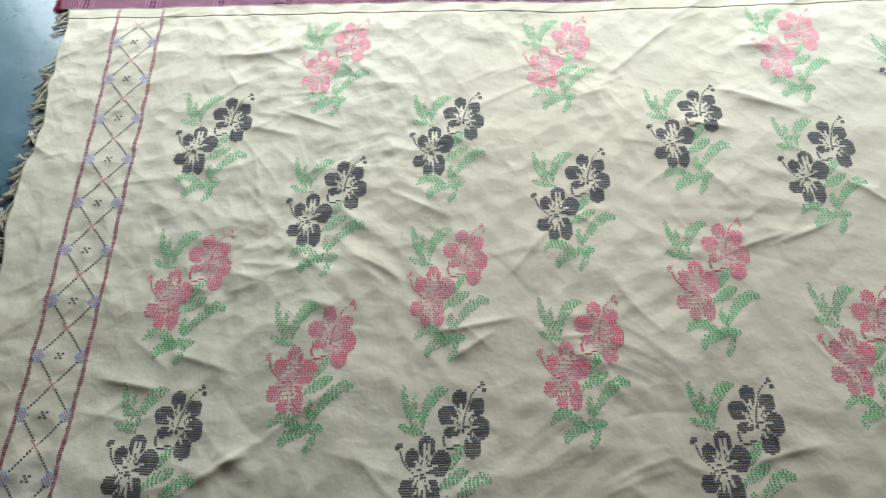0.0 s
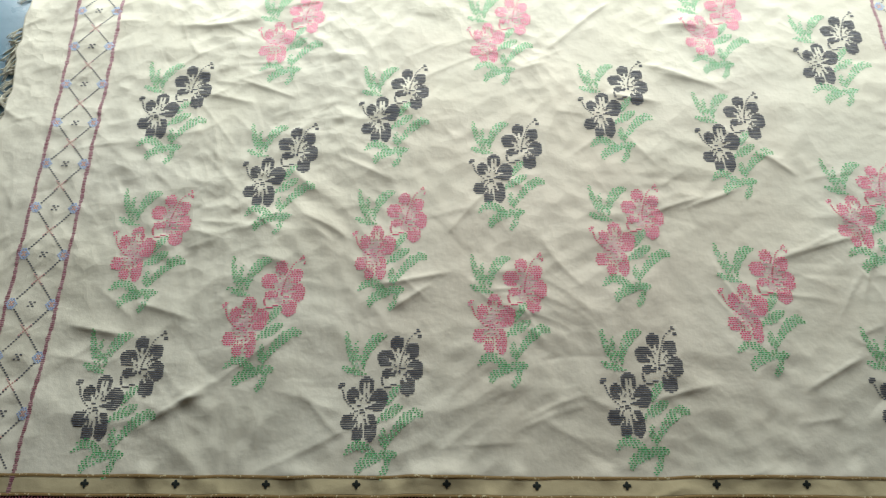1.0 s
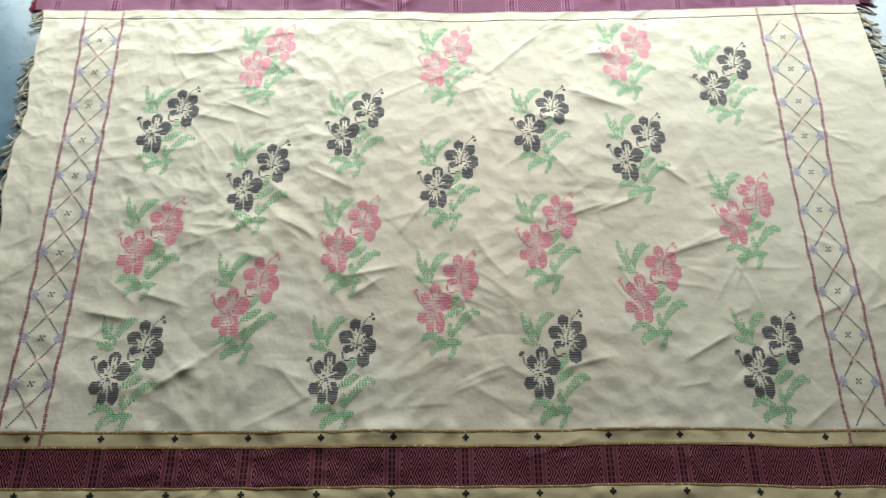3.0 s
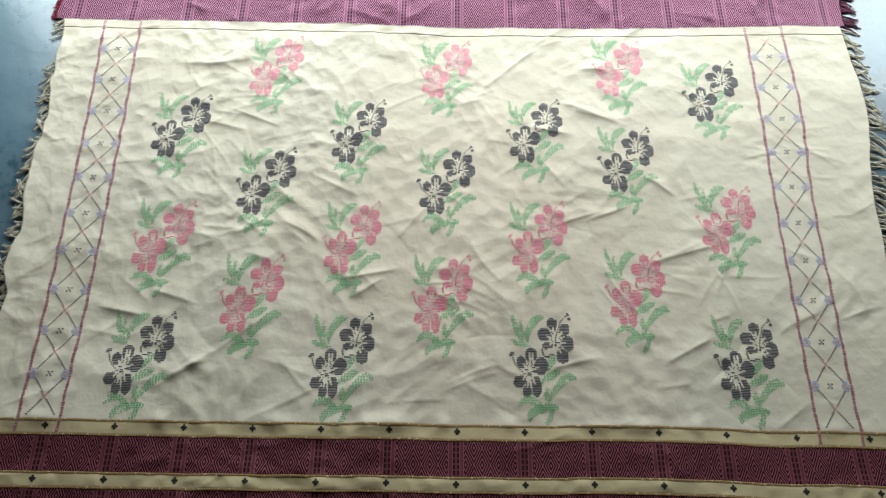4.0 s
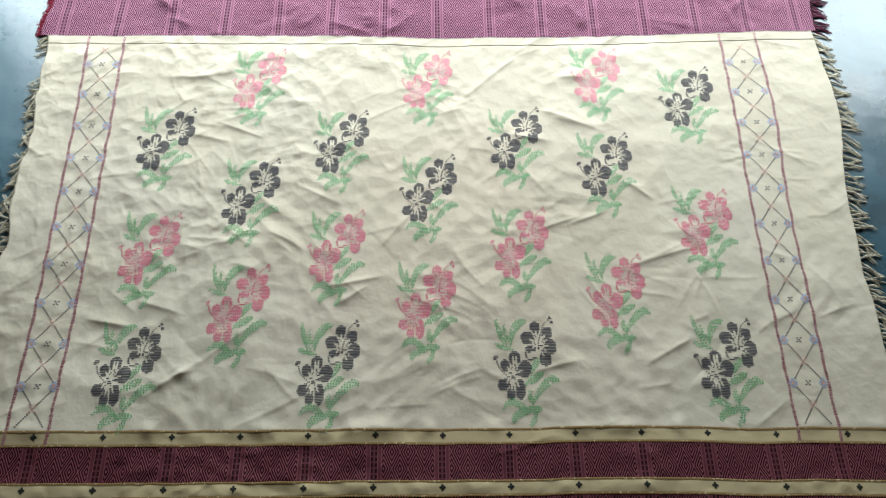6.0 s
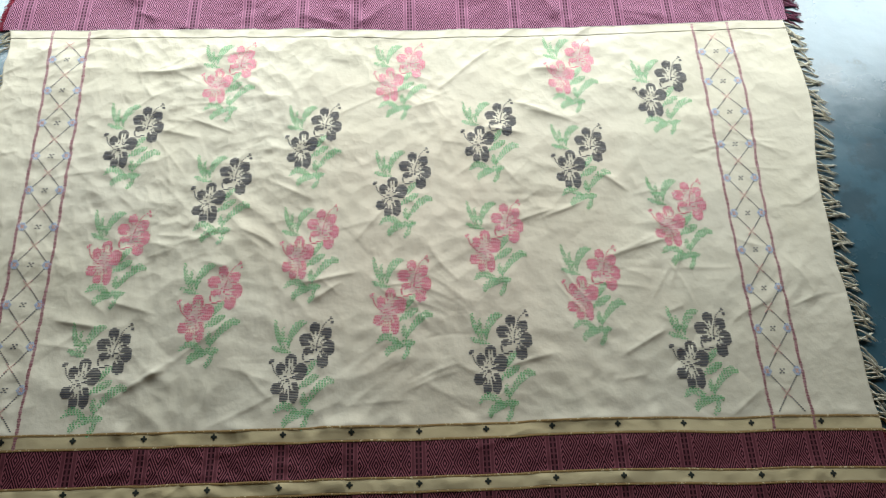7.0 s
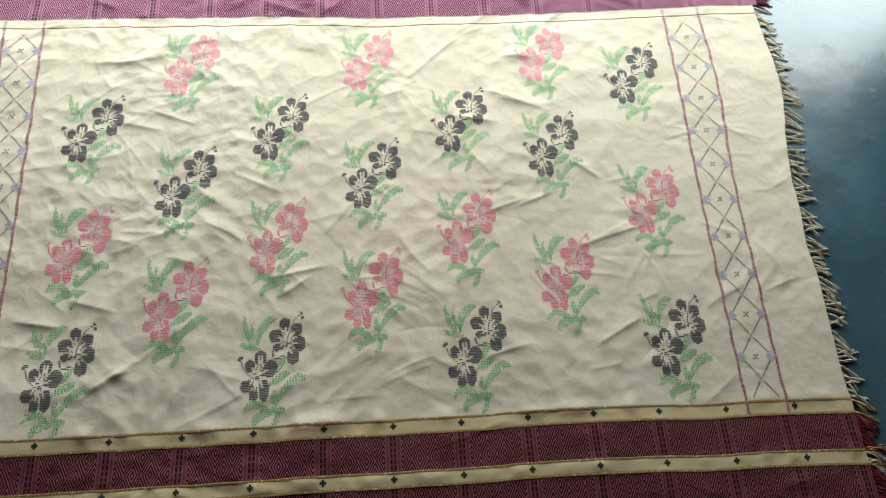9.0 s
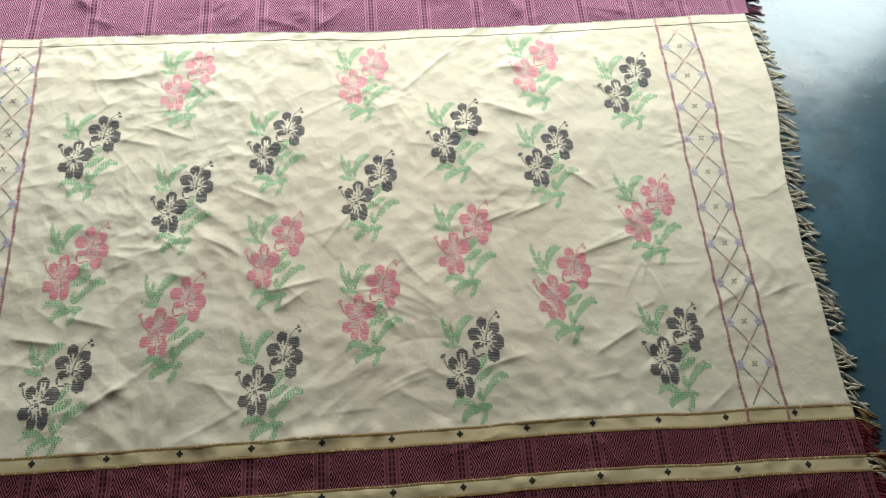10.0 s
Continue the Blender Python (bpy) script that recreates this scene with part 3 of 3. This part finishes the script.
# every sprig: its upper stamen's tip, the way from there to the lower one, and its colour
SPRIGS = [
    (-0.349, 0.868, -0.109, -0.087, PINK),
    (0.026, 0.871, -0.109, -0.084, PINK),
    (0.413, 0.881, -0.112, -0.071, PINK),
    (-0.532, 0.704, -0.113, -0.075, INK),
    (-0.158, 0.703, -0.109, -0.085, INK),
    (0.219, 0.713, -0.116, -0.085, INK),
    (0.620, 0.830, -0.133, -0.093, INK),
    (-0.339, 0.577, -0.112, -0.080, INK),
    (0.030, 0.588, -0.114, -0.086, INK),
    (0.409, 0.645, -0.115, -0.079, INK),
    (-0.527, 0.446, -0.113, -0.071, PINK),
    (-0.158, 0.454, -0.104, -0.083, PINK),
    (0.214, 0.460, -0.113, -0.079, PINK),
    (0.603, 0.505, -0.124, -0.070, PINK),
    (-0.339, 0.331, -0.113, -0.079, PINK),
    (0.023, 0.338, -0.111, -0.081, PINK),
    (0.400, 0.354, -0.115, -0.074, PINK),
    (-0.529, 0.211, -0.114, -0.073, INK),
    (-0.161, 0.215, -0.110, -0.083, INK),
    (0.210, 0.220, -0.113, -0.079, INK),
    (0.597, 0.216, -0.122, -0.071, INK),
]
for k, (ux, uy, dx, dy, mat) in enumerate(SPRIGS):
    rng = random.Random(k)
    nx, ny = chart(24, 322)
    sx = 0.5 + 0.5 * dx / nx
    tilt = 0.8 * (dy - ny) / nx
    pink = mat is PINK

    def put(runs, slot=0):
        return place_runs(runs, ux, uy, sx, tilt, slot)

    def between(runs):
        """Paler stitches added between the rows: the thread's sheen put in as colour."""
        return [(a + 5, b - 5, v + ROW / 2) for a, b, v in runs if b - a > 16]

    sprig = stitches("flower_sprig", put(STEM_UP), [mat], cloth, "two stitched blossoms with leaves", 0.0015)
    stitches("stamen", put(STEM_LOW), [mat], sprig, width=0.0018)
    stitches("calyx", put(CALYX), [mat], sprig, width=0.0018)
    for runs in LEAF_RUNS:
        cells = put(broken(between(runs), 7, 13, rng), 1) + put(broken(runs, 13, 6.0, rng))
        stitches("leaf", cells, [GREEN, MINT], sprig, "green stitched leaf", 0.0015, 0.0002)
    for bloom, heart in ((BLOOM_UP, HEART_UP), (BLOOM_LOW, HEART_LOW)):
        if pink:
            cells = put(broken(between(bloom) + heart, 10, 5, rng), 1) + put(broken(bloom, 11, 3.6, rng))
            stitches("blossom", cells, [PINK, PALE_PINK], sprig, "glossy pink stitched blossom", 0.0017, 0.0002)
        else:
            stitches("blossom", put(ragged(bloom, rng)), [INK], sprig, "ink-grey stitched blossom", 0.0018, 0.0002)

# ---- the two diamond borders ----
PITCH = 0.0815
for side, mid, half in ((-1, -0.734, 0.0365), (1, 0.690, 0.0385)):
    border = stitches("diamond_border", [(mid + s * i * 0.0295 / 11, mid + s * i * 0.0295 / 11 + 0.0030, y + d * (PITCH / 2 - i * PITCH / 2 / 11.5), 0)
                      for y in [0.0905 + PITCH * k for k in range(10)] for s in (-1, 1) for d in (-1, 1) for i in range(2, 10)]
                      + [(mid + s * i * 0.0295 / 11, mid + s * i * 0.0295 / 11 + 0.0030, 0.0905 - PITCH / 2 - i * PITCH / 2 / 11.5, 0) for s in (-1, 1) for i in range(2, 10)],
                      [INK], cloth, "dotted dark diamond trellis", 0.0020, flat=True)
    for k in range(10):
        y = 0.0905 + PITCH * k
        stitches("dot_cross", [(mid + a * 0.0032 - 0.0018 + b * 0.0008, mid + a * 0.0032 + 0.0018 + b * 0.0008, y + b * 0.0034, 0) for a, b in ((-1, -1), (1, -1), (0, 0), (-1, 1), (1, 1))], [INK], border, width=0.002, flat=True)
        for s in (-1, 1):
            cells = []
            for i in range(-4, 5):
                for j in range(-3, 4):
                    r = math.hypot(i / 4.3, j / 3.5)
                    if r <= 1.0 and (i + j) % 2 == 0:
                        cx = mid + s * 0.0290 + i * 0.0019
                        cells.append((cx - 0.0013, cx + 0.0013, y + j * 0.0026, 1 if r < 0.42 else 0))
            stitches("rosette", cells, [BLUE, CORAL], border, "pale blue rosette with a coral heart", 0.0023, flat=True)
        cross = [(mid + a * i * 0.0024 - 0.0012, mid + a * i * 0.0024 + 0.0012, y + PITCH / 2 + i * 0.0027, 0) for a in (-1, 1) for i in range(-3, 4)]
        stitches("coral_cross", cross, [CORAL], border, "small coral cross", 0.0024, flat=True)
    stitches("coral_cross", [(mid + a * i * 0.0024 - 0.0012, mid + a * i * 0.0024 + 0.0012, 0.0905 - PITCH / 2 + i * 0.0027, 0) for a in (-1, 1) for i in range(-3, 4)], [CORAL], border, "small coral cross", 0.0024, flat=True)
    for s in (-1, 1):
        rng = random.Random(side * 2 + s)
        cells, y = [], G2 + 0.002
        while y < SEAM - 0.002:
            w = 0.0018 + 0.0016 * rng.random()
            cx = mid + s * half + 0.0008 * math.sin(y * 90)
            cells.append((cx - w, cx + w, y, 0))
            y += 0.0029
        stitches("border_line", cells, [PLUM], border, "plum stitched border line", 0.0020, 0.0003, flat=True)

# ---- gold lines, dotted strips and the seam ----
for v in (G1, G2, G3, G4):
    stitches("gold_line", [(LEFT, RIGHT, v, 0)], [GOLD], cloth, "thin gold thread line", 0.0036, 0.0003, flat=True)


def quatrefoil(cu, v):
    """A small four-lobed knot, raised in the middle."""
    n = 32
    ring = [(0.0057 * (0.52 + 0.48 * abs(math.cos(2 * a))), a) for a in (6.2832 * k / n for k in range(n))]
    x, y = lay(np.array([cu] + [cu + r * math.cos(a) for r, a in ring]), np.array([v] + [v + r * math.sin(a) for r, a in ring]))
    z = height(x, y) + 0.0005
    z[0] += 0.0004
    return mesh_part("quatrefoil", np.stack([x, y, z], -1), [(0, 1 + k, 1 + (k + 1) % n) for k in range(n)], [BLACK], cloth, "small dark stitched quatrefoil", smooth=True)


for v, shift in ((-0.0005, 0.0), (-0.0895, -0.002)):
    for k in range(-6, 7):
        cu = 0.120 * k + shift + 0.0024 * max(0, k - 3) ** 2
        if LEFT < cu < RIGHT:
            quatrefoil(cu, v)
rng = random.Random(5)
stitches("seam", [(u, u + 0.0042, SEAM + rng.uniform(-0.0006, 0.0006), 0) for u in np.arange(LEFT, RIGHT, 0.0052)], [WHITE], cloth, "pale whip-stitched seam", 0.0022, 0.0012, flat=True)


# ---- fringes ----
def cord(rng, length, lie, strands=5, thick=0.0012):
    """A loose knotted cord of a few strands, along +x from the cloth's edge."""
    verts, faces = [], []
    for strand in range(strands):
        ph, spread = rng.uniform(0, 6.3), (2 * strand / (strands - 1) - 1) * rng.uniform(0.3, 1.1)
        n, ln = 9, length * rng.uniform(0.8, 1.05)
        base = len(verts)
        for i in range(n):
            t = i / (n - 1)
            x = ln * t
            y = lie * t * t * length + spread * 0.0034 * t + 0.0010 * math.sin(9 * t + ph)
            z = 0.0020 + 0.0012 * math.sin(7 * t + ph) * (1 - 0.4 * t) + 0.001 * (strand % 2)
            r = thick * (1.3 if 0.06 < t < 0.2 else 1.0) * (1 - 0.4 * t)
            for j in range(5):
                a = 6.283 * j / 5 + 2.5 * t
                verts.append((x, y + r * math.cos(a), z + r * math.sin(a)))
        for i in range(n - 1):
            for j in range(5):
                a, b = base + 5 * i + j, base + 5 * i + (j + 1) % 5
                faces.append((a, b, b + 5, a + 5))
        faces.append(tuple(base + 5 * (n - 1) + j for j in range(5)))
    return verts, faces


def cord_meshes(mat, label, seed, low=-0.7, high=0.25, thick=0.0012):
    rng = random.Random(seed)
    out = []
    for k in range(10):
        v, f = cord(rng, rng.uniform(0.036, 0.052), rng.uniform(low, high), 5, thick)
        me = bpy.data.meshes.new(label)
        me.from_pydata(v, [], f)
        me.materials.append(mat)
        me.polygons.foreach_set("use_smooth", np.ones(len(me.polygons), bool))
        out.append(me)
    return out


CORDS = {"tan": cord_meshes(TAN, "tassel", 1), "red": cord_meshes(RED, "tassel", 2, -0.45, -0.15, 0.0009), "crimson": cord_meshes(LIT_RED, "tassel", 5, -0.3, 0.2, 0.0010), "purple": cord_meshes(PURPLE, "tassel", 3), "gold": cord_meshes(GOLD, "tassel", 4)}


def fringe(side, edge, v0, v1, kind, label, pitch, seed, gaps=(), long=1.0):
    rng = random.Random(seed)
    root = None
    v = v0
    while v < v1:
        if not any(a < v < b for a, b in gaps):
            ob = new("fringe" if root is None else "tassel", rng.choice(CORDS[kind]))
            x, y = lay(edge, v)
            m = pose(float(x) - side * 0.004, float(y), 0.6 * FLOOR_Z + 0.4 * float(height(x, y)) - 0.001, rng.uniform(-8, 8), 3, (0 if side > 0 else 180) + rng.gauss(0, 11) - side * 6)
            m = m @ Matrix.Diagonal((rng.uniform(0.8, 1.15) * (1 if side > 0 else 0.75) * long, side * rng.choice((1, 1, 1, -1)) if side < 0 else 1, 1, 1))
            if root is None:
                root = tagged(new("fringe"), label)
                root.parent = cloth
                ob.name = "tassel"
            ob.parent = root
            ob.matrix_basis = m
        v += pitch * rng.uniform(0.6, 1.4)
    return root


fringe(1, RIGHT, 0.005, 0.91, "tan", "knotted cream fringe", 0.0090, 11)
fringe(-1, LEFT, 0.005, 0.91, "tan", "knotted cream fringe", 0.0070, 12, gaps=((0.79, 0.86),), long=0.85)
fringe(1, RIGHT, -0.078, -0.018, "red", "dark red fringe", 0.0026, 13)
fringe(1, RIGHT, FOOT, -0.106, "red", "dark red fringe", 0.0026, 14)
fringe(-1, LEFT, -0.078, -0.018, "red", "dark red fringe", 0.0026, 15)
fringe(-1, LEFT, FOOT, -0.106, "red", "dark red fringe", 0.0026, 16)
fringe(1, RIGHT, -0.102, -0.082, "tan", "knotted cream fringe", 0.006, 17)
fringe(-1, LEFT, -0.102, -0.082, "tan", "knotted cream fringe", 0.006, 18)
for n, v in enumerate((G1, G2, G3, G4)):
    fringe(1, RIGHT, v - 0.002, v + 0.002, "gold", "loose gold thread ends", 0.0018, 30 + n)
    fringe(-1, LEFT, v - 0.002, v + 0.002, "gold", "loose gold thread ends", 0.0018, 40 + n)
fringe(1, RIGHT + 0.012, SEAM + 0.003, HEAD, "purple", "purple-maroon fringe", 0.0050, 19)
fringe(-1, LEFT - 0.012, SEAM + 0.003, HEAD, "crimson", "short red fringe, bright light in its colour", 0.0022, 20, long=0.55)
